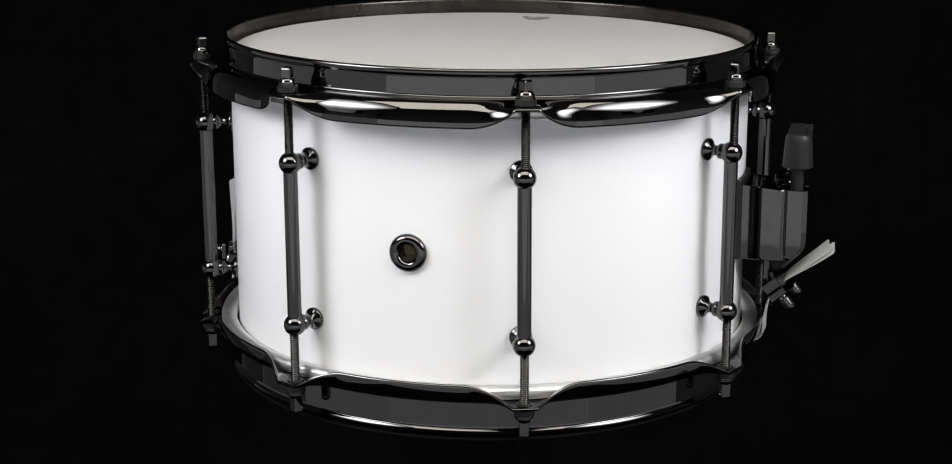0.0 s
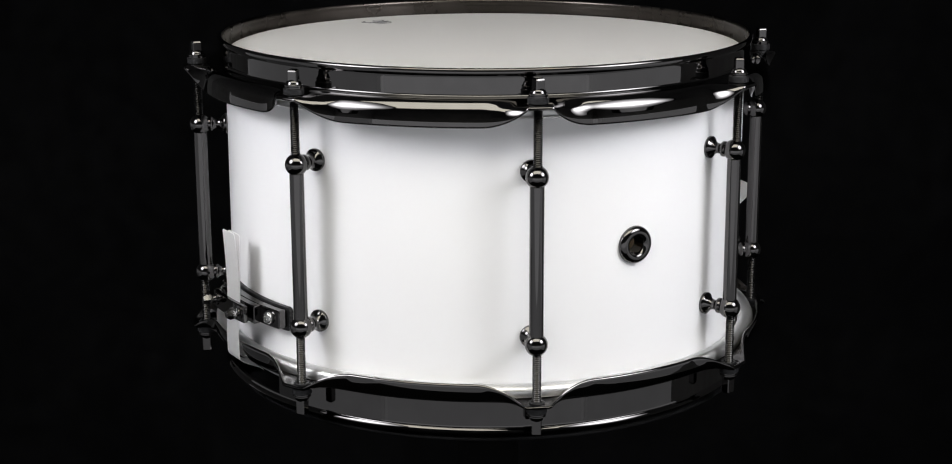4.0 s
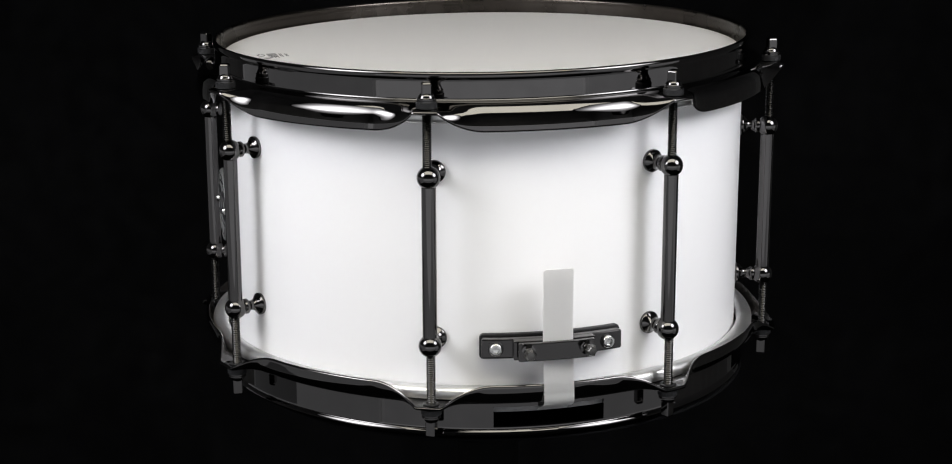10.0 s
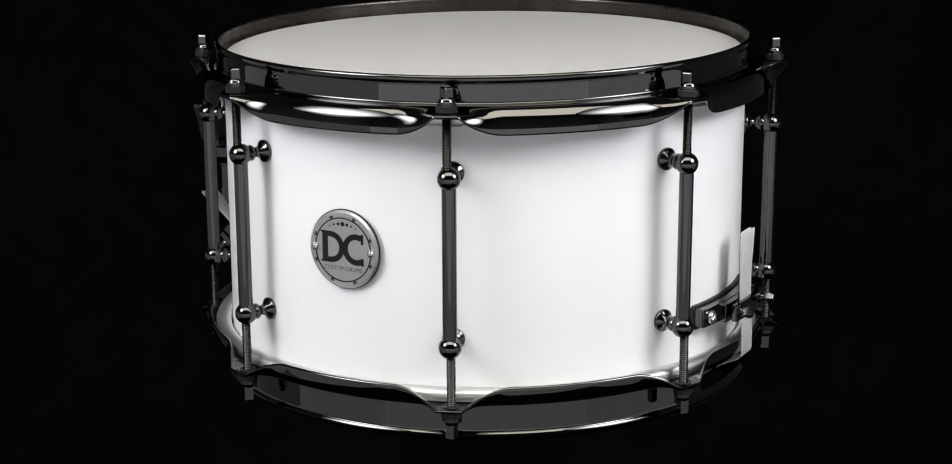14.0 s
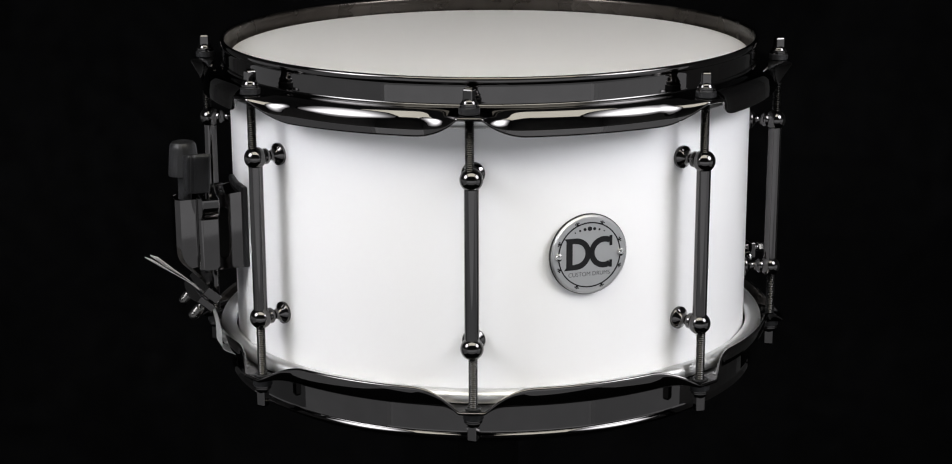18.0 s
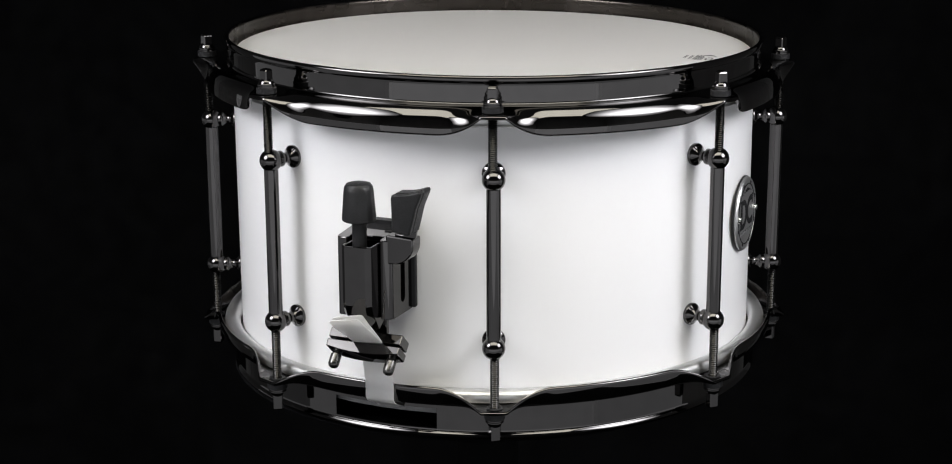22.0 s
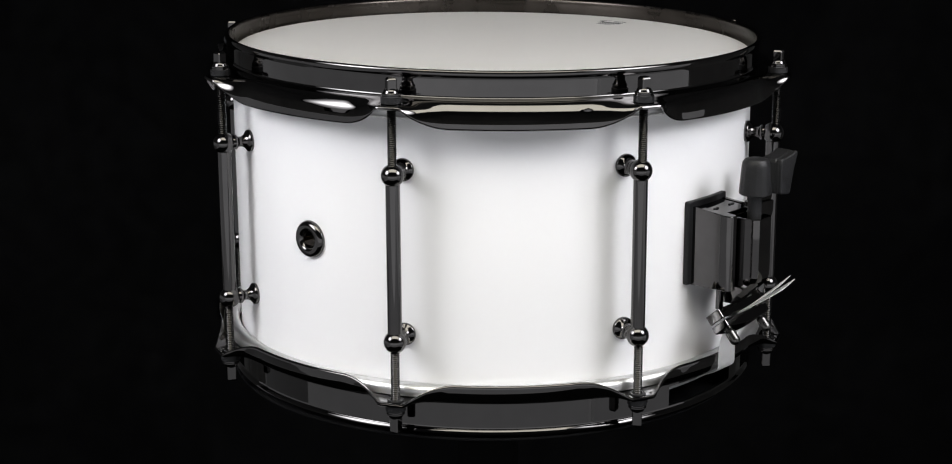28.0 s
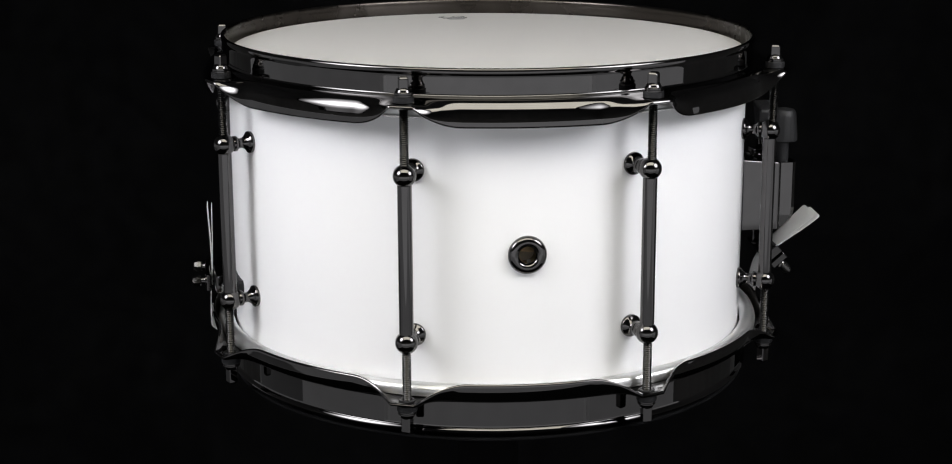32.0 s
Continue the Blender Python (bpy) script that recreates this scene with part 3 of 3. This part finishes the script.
# ---- badge ----
def disc_arc(y, z, r0, r1, a0, a1, x0, x1, n=24, wy=1.0):
    """A flat arc band facing outwards."""
    pts = []
    for r, span in ((r1, range(n + 1)), (r0, range(n, -1, -1))):
        for i in span:
            a = radians(a0 + (a1 - a0) * i / n)
            pts.append((y + r * math.cos(a) * wy, z + r * math.sin(a)))
    return prism(pts, "x", x0, x1)


def words(body, width, height, deep):
    """Raised letters as one mesh, centred on x, standing on y = 0, of the given width and capital height."""
    curve = bpy.data.curves.new("letters", "FONT")
    curve.body, curve.size, curve.extrude = body, height / 0.69, deep / 2
    ob = bpy.data.objects.new("letters", curve)
    scene.collection.objects.link(ob)
    me = bpy.data.meshes.new_from_object(ob.evaluated_get(bpy.context.evaluated_depsgraph_get()))
    bpy.data.objects.remove(ob)
    bpy.data.curves.remove(curve)
    bm = bmesh.new()
    bm.from_mesh(me)
    bpy.data.meshes.remove(me)
    xs = [v.co.x for v in bm.verts]
    lo, hi = min(xs), max(xs)
    for v in bm.verts:
        v.co.x = (v.co.x - (lo + hi) / 2) * width / (hi - lo)
    return bm


def badge():
    at = spot(73.25, R_SHELL, 0.0358, MID_TILT)
    turn = Matrix.Rotation(radians(90), 4, "Y")
    plate = part("badge", lathe([(0.0220, 0.0004), (0.0226, 0.0010), (0.0226, 0.0020), (0.0216, 0.0030), (0.0210, 0.0031), (0.004, 0.0031)], 72, turn), ALUMINIUM, drum, "round satin aluminium badge with black enamel emblem", at)
    x0, x1 = 0.0030, 0.00335
    part("gasket", lathe([(0.0228, 0.0001), (0.0232, 0.0004), (0.0232, 0.0013), (0.0222, 0.0014)], 72, turn), RUBBER, plate, "black gasket under the badge")
    part("rim", lathe([(0.0227, 0.0012), (0.0227, 0.0022), (0.0218, 0.0032), (0.0210, 0.0033), (0.0210, 0.0028)], 72, turn, cap=False), ALUMINIUM, plate, "bevelled rim")
    part("ring", disc_arc(0, 0, 0.0181, 0.0188, 0, 360, x0, x1, 72), INK, plate, "thin black ring")
    for k in range(8):
        a = radians(22.5 + 45 * k)
        m = Matrix.Translation((0, 0.0195 * math.cos(a), 0.0195 * math.sin(a))) @ Matrix.Rotation(a, 4, "X")
        bm = box(x0, x1, -0.0010, 0.0002, -0.0006, 0.0006, m=m)
        for w in (-0.0010, 0.0, 0.0010):
            merge(lathe([(0.00042, x0), (0.00042, x1)], 10, turn), m @ Matrix.Translation((0, 0.0003 + (0.0004 if w == 0 else 0), w)), bm)
        part("lug_mark", bm, INK, plate)
    for k, r in ((-3, 0.0004), (-2, 0.0006), (-1, 0.0009), (0, 0.0013), (1, 0.0009), (2, 0.0006), (3, 0.0004)):
        m = Matrix.Translation((0, k * 0.0029, 0.0150 - 0.0002 * k * k)) @ turn
        part("dot", lathe([(r, x0), (r, x1)], 14, m), INK, plate)
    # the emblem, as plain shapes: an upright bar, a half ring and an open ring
    part("emblem_bar", prism([(-0.0152, 0.0101), (-0.0080, 0.0101), (-0.0080, 0.0070), (-0.0102, 0.0070), (-0.0102, -0.0050), (-0.0080, -0.0050), (-0.0080, -0.0081), (-0.0152, -0.0081), (-0.0138, -0.0064), (-0.0138, 0.0086)], "x", x0, x1), INK, plate)
    part("emblem_half_ring", disc_arc(-0.0082, 0.0010, 0.0058, 0.0091, -92, 92, x0, x1, 28, 0.99), INK, plate)
    part("emblem_open_ring", disc_arc(0.0088, 0.0010, 0.0058, 0.0091, 62, 298, x0, x1, 28, 0.99), INK, plate)
    for z0, z1, y in ((0.0044, 0.0103, 0.0124), (-0.0081, -0.0038, 0.0124)):
        part("emblem_serif", prism([(y - 0.0004, z0), (y + 0.0012, z0), (y + 0.0012, z1), (y - 0.0004, z1)], "x", x0, x1), INK, plate)
    part("lettering", words("CUSTOM DRUMS", 0.0250, 0.0024, 0.0002), GREY_INK, plate, "thin dark lettering", Matrix.Translation((0.0031, 0, -0.0121)) @ Matrix.Rotation(radians(90), 4, "Z") @ Matrix.Rotation(radians(90), 4, "X"))
    for sy in (-1, 1):
        m = Matrix.Translation((0, sy * 0.0186, 0)) @ turn
        screw = part("screw", lathe([(0.0022, 0.0030), (0.0022, 0.0040), (0.0017, 0.0048), (0.0008, 0.0051)], 20, m), SCREW, plate, "small bright badge screw")


badge()


# ---- butt plate with its strap ----
def local(az, z=0.0):
    """Drum coordinates turned so that x points outwards at azimuth az."""
    cx, cy = centre(z)
    x, y = cx + R_SHELL * math.cos(radians(az)), cy + R_SHELL * math.sin(radians(az))
    return pose(cx, cy, MID_TILT[0] * x + MID_TILT[1] * y, 0, 0, az)


def socket_screw(parent, m):
    """A round-headed screw with a six-sided socket."""
    bm = lathe([(0.0037, -0.0012), (0.0037, 0.0012), (0.0034, 0.0019), (0.0029, 0.0022), (0.0020, 0.0022)], 30, m, cap=False)
    hexa = Matrix.Rotation(radians(15), 4, "Z")
    lathe([(0.0021, 0.0021), (0.0019, 0.0008), (0.0003, 0.0006)], 6, m @ hexa, bm, cap=False)
    return part("screw", bm, SCREW, parent, "bright round-head socket screw")


OUT = Matrix.Rotation(radians(90), 4, "Y")


def butt():
    zc = -0.0153
    gasket = part("butt_plate", arc_plate(R_SHELL - 0.0004, 0.1662, -14.0, 14.8, zc - 0.0077, zc + 0.0069, 32, 0.0006, 0.0026), RUBBER, drum, "black butt plate on a rubber gasket", local(BUTT_AZ))
    zt, zb = zc + 0.0058, zc - 0.0054
    part("plate", arc_plate(0.1660, 0.1722, -13.6, 14.0, zb, zt, 40, 0.0007, 0.0014), NICKEL, gasket, "black nickel plate")
    part("block", arc_plate(0.1718, 0.1768, -7.7, 7.7, zb, zt, 24, 0.0006), NICKEL, gasket, "raised middle of the plate")
    for s in (-1, 1):
        m = Matrix.Rotation(radians(s * 10.9), 4, "Z") @ Matrix.Translation((0.1720, 0, zc + 0.0001)) @ OUT
        part("washer", lathe([(0.0044, 0), (0.0044, 0.0005), (0.0041, 0.0007)], 28, m), RUBBER, gasket, "thin black washer")
        socket_screw(gasket, m @ Matrix.Translation((0, 0, 0.0006)))
    clamp = part("clamp_bar", arc_plate(0.1794, 0.1824, -7.0, 6.9, zc - 0.0045, zc + 0.0060, 24, 0.0005), NICKEL, gasket, "curved black nickel clamp bar")
    head = [(0.0040, -0.0002), (0.0040, 0.0007), (0.0027, 0.0010), (0.0024, 0.0016), (0.0024, 0.0032)]
    tip = [(0.0024, 0.0030), (0.0034, 0.0037), (0.0035, 0.0068), (0.0024, 0.0086), (0.0004, 0.0088)]
    for s in (-1, 1):
        m = Matrix.Rotation(radians(s * 5.3), 4, "Z") @ Matrix.Translation((0.1823, 0, zc + 0.0014)) @ OUT
        part("collar", lathe(head, 28, m), NICKEL, clamp)
        part("bolt", lathe(tip, 6, m @ Matrix.Rotation(radians(20 * s), 4, "Z")), DULL_STEEL, clamp, "six-sided dull steel bolt head")
    lab = "milky white plastic snare strap folded over the hoop"
    part("snare_strap", ribbon([(0.1640, 0.0018, -0.0550), (0.1665, 0.0018, -0.0530), (0.1705, 0.0018, -0.0512), (0.1786, 0.0017, -0.0466), (0.1795, 0.0016, -0.0400), (0.1795, 0.0014, -0.0340), (0.1790, 0.0012, -0.0240), (0.1786, 0.0010, -0.0143), (0.1780, 0.0010, -0.0060), (0.1782, 0.0008, 0.0080), (0.1789, 0.0007, 0.0220), (0.1794, 0.0004, 0.0318)], 0.0174, 0.0003, 16), STRAP, drum, lab, local(BUTT_AZ))
    part("snare_strap", ribbon([(0.1778, 0.0010, -0.0190), (0.1774, 0.0010, -0.0060), (0.1770, 0.0012, 0.0085), (0.1768, 0.0014, 0.0220), (0.1766, 0.0018, 0.0312)], 0.0170, 0.0003, 16), STRAP, drum, "free end of the milky white snare strap", local(BUTT_AZ))


butt()


# ---- snare strainer ----
SIDEWAYS = 0.0015  # the casting stands a little to one side of the strap


def sloping_top(bm):
    """Lowers a casting's top towards its front and moves it sideways."""
    for v in bm.verts:
        if v.co.z > 0.045:
            v.co.z -= (v.co.x - 0.1665) * 0.09
        v.co.y += SIDEWAYS
    return bm


def slotted_cheek(z0, z1):
    """The outer plate of the casting with a long round-ended slot, and its rounded front edge."""
    bm = bmesh.new()
    y0, y1, ra, rb, n = 0.0140, 0.0166, 0.1650, 0.1890, 10
    sa, sb, za, zb = 0.1740, 0.1796, 0.0155, 0.0420
    rc, w = (sa + sb) / 2, (sb - sa) / 2
    slot = [(rc + w * math.cos(math.pi * (1 + i / n)), za + w * math.sin(math.pi * (1 + i / n))) for i in range(n + 1)]
    slot += [(rc + w * math.cos(math.pi * i / n), zb + w * math.sin(math.pi * i / n)) for i in range(n + 1)]
    edge = []
    for r, z in slot:  # the matching place on the plate's outline
        f = min(((rb if r > rc else ra) - rc) / (r - rc) if abs(r - rc) > 1e-6 else 1e9, ((z1 if z > (za + zb) / 2 else z0) - (za + zb) / 2) / (z - (za + zb) / 2))
        edge.append((rc + (r - rc) * f, (za + zb) / 2 + (z - (za + zb) / 2) * f))
    def nearest(corner):
        return min(range(len(edge)), key=lambda i: math.hypot(edge[i][0] - corner[0], edge[i][1] - corner[1]))
    for corner in ((ra, z0), (rb, z0), (rb, z1), (ra, z1)):
        edge[nearest(corner)] = corner
    k = len(slot)
    rings = [[bm.verts.new((r, y, z)) for r, z in q] for q, y in ((edge, y0), (edge, y1), (slot, y1), (slot, y0))]
    for a, b in zip(rings, rings[1:] + rings[:1]):
        for i in range(k):
            bm.faces.new((a[i], a[(i + 1) % k], b[(i + 1) % k], b[i]))
    front = [(0.1888, 0.0166), (0.1906, 0.0160), (0.1917, 0.0144), (0.1917, 0.0102), (0.1906, 0.0096), (0.1830, 0.0096), (0.1830, 0.0138), (0.1888, 0.0138)]
    merge(prism(front, "z", z0, z1, 0.0004), Matrix(), bm)
    return bm


def slider_block():
    bm = bmesh.new()
    wall_t = 0.0013
    levels = [(0.0488, 0.2040, 0.0088), (0.0170, 0.2040, 0.0088), (0.0140, 0.2036, 0.0088), (0.0112, 0.2026, 0.0088), (0.0088, 0.2009, 0.0087), (0.0060, 0.1982, 0.0084), (0.0015, 0.1937, 0.0074), (-0.0040, 0.1884, 0.0062)]

    def loop(z, front, w, inset=0.0):
        c = 0.0027
        back = 0.1848 if z > 0.0055 else 0.1806
        pts = [(back + inset, -w + inset), (front - c - inset * 0.4, -w + inset), (front - inset, -w + c + inset * 0.4), (front - inset, w - c - inset * 0.4), (front - c - inset * 0.4, w - inset), (back + inset, w - inset)]
        return [bm.verts.new((x, y + 0.0022, z)) for x, y in pts]

    loops = [loop(0.0360, 0.2040, 0.0088, wall_t), loop(0.0486, 0.2040, 0.0088, wall_t), loop(0.0491, 0.2040, 0.0088, wall_t * 0.6), loop(0.0491, 0.2040, 0.0088, wall_t * 0.25)] + [loop(*q) for q in levels]
    for a, b in zip(loops, loops[1:]):
        for i in range(6):
            bm.faces.new((a[i], a[(i + 1) % 6], b[(i + 1) % 6], b[i]))
    for q in (loops[0], loops[-1]):
        bm.faces.new(q)
    return bm


def strainer():
    base = local(STRAINER_AZ)
    gasket = part("snare_strainer", arc_plate(R_SHELL - 0.0004, 0.1664, -6.6, 7.1, 0.0062, 0.0562, 16, 0.0008, 0.0012), RUBBER, drum, "black nickel snare throw-off strainer with rubber lever", base)
    # main casting: a back block and two cheeks with a channel between them; the right cheek is slotted
    z0, z1 = 0.0060, 0.0530
    part("casting", sloping_top(prism([(0.1650, -0.0134), (0.1843, -0.0134), (0.1843, 0.0134), (0.1650, 0.0134)], "z", z0 + 0.0004, z1 - 0.0004, 0.0004)), NICKEL, gasket, "black nickel channelled casting")
    part("cheek", sloping_top(prism([(0.1650, -0.0166), (0.1890, -0.0166), (0.1908, -0.0159), (0.1917, -0.0144), (0.1917, -0.0102), (0.1906, -0.0096), (0.1830, -0.0096), (0.1650, -0.0130)], "z", z0, z1, 0.0005)), NICKEL, gasket, "black nickel side cheek")
    part("cheek", sloping_top(slotted_cheek(z0, z1)), NICKEL, gasket, "black nickel side cheek with a long slot")
    # thin sheet behind the slot, coloured black for the shade inside it
    part("slot", box(0.1722, 0.1812, 0.0137 + SIDEWAYS, 0.0141 + SIDEWAYS, 0.0110, 0.0440), BLACK_PAINT, gasket, "black sheet standing for the shade inside the slot")
    # small black bars set into the top stand for its shaded slots
    for c in (-1, 1):
        part("top_slot_bar", box(0.1752, 0.1764, c * 0.0080 + SIDEWAYS - 0.0024, c * 0.0080 + SIDEWAYS + 0.0024, z1 - 0.0020, z1 - 0.0006, 0.0002), RUBBER, gasket, "small black bar standing for a slot in the casting's top")
    # sliding block: a channel open at the top, its corners chamfered and its foot bent back to the clamp
    part("slider", slider_block(), NICKEL, gasket, "black nickel sliding block, open at the top")
    # adjusting knob on its spindle
    m = Matrix.Translation((0.1965, 0.0018, 0))
    part("spindle", lathe([(0.0040, 0.037), (0.0040, 0.063)], 24, m), PLASTIC, gasket)
    prof = [(0.0086, 0.0622), (0.0093, 0.0628), (0.0094, 0.0645), (0.0088, 0.0720), (0.0083, 0.0785), (0.0078, 0.0812), (0.0066, 0.0828), (0.0040, 0.0835), (0.0005, 0.0836)]
    bm = lathe(prof, 48, m)
    for v in bm.verts:
        d = v.co - Vector((0.1965, 0.0018, v.co.z))
        if 0.0630 < v.co.z < 0.0800 and d.length > 0.007:
            a = math.atan2(d.y, d.x)
            v.co -= d.normalized() * 0.00016 * (1 + math.cos(a * 16))
    part("knob", bm, PLASTIC, gasket, "black rubbery tapered knob")
    # pivot cam and lever
    cam_pts = [(0.0150, 0.0540), (0.0312, 0.0530)] + [(0.0190 + 0.0122 * math.cos(radians(a)), 0.0490 - 0.0112 * math.sin(radians(a))) for a in range(0, 91, 10)] + [(0.0150, 0.0378)]
    part("pivot_cam", prism(cam_pts, "x", 0.1810, 0.1915, 0.0008), NICKEL, gasket, "rounded black nickel pivot")
    neck = [(0.0195, 0.0532), (0.0290, 0.0524), (0.0318, 0.0532), (0.0330, 0.0600), (0.0262, 0.0600), (0.0254, 0.0552), (0.0240, 0.0545), (0.0195, 0.0550)]
    part("lever_neck", prism(neck, "x", 0.1872, 0.1895, 0.0004), NICKEL, gasket, "bent black nickel lever arm")
    outline = [(0.0228, 0.0586), (0.0324, 0.0572), (0.0334, 0.0580), (0.0350, 0.0640), (0.0370, 0.0720), (0.0402, 0.0796), (0.0406, 0.0812), (0.0400, 0.0822), (0.0386, 0.0822), (0.0345, 0.0808), (0.0300, 0.0799), (0.0240, 0.0794), (0.0229, 0.0786), (0.0225, 0.0770), (0.0228, 0.0690)]
    lever = part("lever", prism(outline, "x", 0.1866, 0.1972, 0.0014, 3), PLASTIC, gasket, "flared black rubber lever")
    mid = [(0.0315 + (a - 0.0315) * 0.95, 0.0705 + (b - 0.0705) * 0.965) for a, b in outline]
    part("ridge", prism(mid, "x", 0.1958, 0.1986, 0.0003), PLASTIC, lever)
    part("face", prism([(a + 0.0001, b) for a, b in outline], "x", 0.1980, 0.2008, 0.0010, 3), PLASTIC, lever, "rubber front face of the lever")
    # hanger and strap clamp
    for s in (-1, 1):
        part("hanger", box(0.1800, 0.1832, s * 0.0088 - 0.0021, s * 0.0088 + 0.0021, -0.0070, 0.0090, 0.0006), NICKEL, gasket)
    tilt = Matrix.Translation((0.1905, 0.0014, -0.0097)) @ Matrix.Rotation(radians(-41), 4, "Y")  # x: outwards and up, z: inwards and up
    back = part("clamp_bar", box(-0.0080, 0.0030, -0.0222, 0.0218, 0.0006, 0.0066, 0.0005, tilt), NICKEL, gasket, "black nickel clamp bar")
    bow = [(-0.0222, -0.0050), (-0.0222, -0.0006), (0.0218, -0.0006), (0.0218, -0.0050), (0.0140, -0.0064), (0.0070, -0.0071), (0, -0.0073), (-0.0070, -0.0071), (-0.0140, -0.0064)]
    bm = prism(bow, "x", -0.0085, 0.0030, 0.0005)
    bm.transform(tilt)
    front = part("clamp_bar", bm, NICKEL, gasket, "bowed black nickel clamp bar")
    for s in (-1, 1):
        m = tilt @ Matrix.Translation((-0.0025, s * 0.0168, -0.0055)) @ Matrix.Rotation(radians(180), 4, "X")
        part("thumb_screw", lathe([(0.0025, 0), (0.0026, 0.0018), (0.0031, 0.0024), (0.0031, 0.0076), (0.0029, 0.0086), (0.0024, 0.0095), (0.0014, 0.0101), (0.0004, 0.0103)], 28, m), DULL_STEEL, gasket, "rounded dull steel screw", flat=False)
    part("snare_strap", ribbon([(0.1640, 0.0040, -0.0550), (0.1665, 0.0040, -0.0530), (0.1705, 0.0040, -0.0512), (0.1786, 0.0040, -0.0466), (0.1795, 0.0040, -0.0400), (0.1798, 0.0039, -0.0340), (0.1820, 0.0037, -0.0230), (0.1862, 0.0034, -0.0146), (0.1905, 0.0034, -0.0097), (0.1985, 0.0032, -0.0032), (0.2100, 0.0028, 0.0048), (0.2210, 0.0030, 0.0130)], 0.0174, 0.0003, 16, 11, 0.70), STRAP, drum, "milky white plastic snare strap under the strainer clamp", base)
    part("snare_strap", ribbon([(0.1862, 0.0034, -0.0135), (0.1905, 0.0034, -0.0091), (0.1982, 0.0032, -0.0022), (0.2085, 0.0034, 0.0062), (0.2176, 0.0038, 0.0142)], 0.0176, 0.0003, 16, 12, 0.2), STRAP, drum, "free end of the milky white snare strap", base)


strainer()


def motions():
    """The turntable carries the drum round at an even pace, once in half a minute."""
    rate = 12.009
    walk(drum, [(t, pose(0, 0, Z0, 0, 0, rate * t)) for t in range(33)])
    walk(platter, [(t, pose(0, 0, Z0 + LOW, 0, 0, rate * t)) for t in range(33)])


motions()
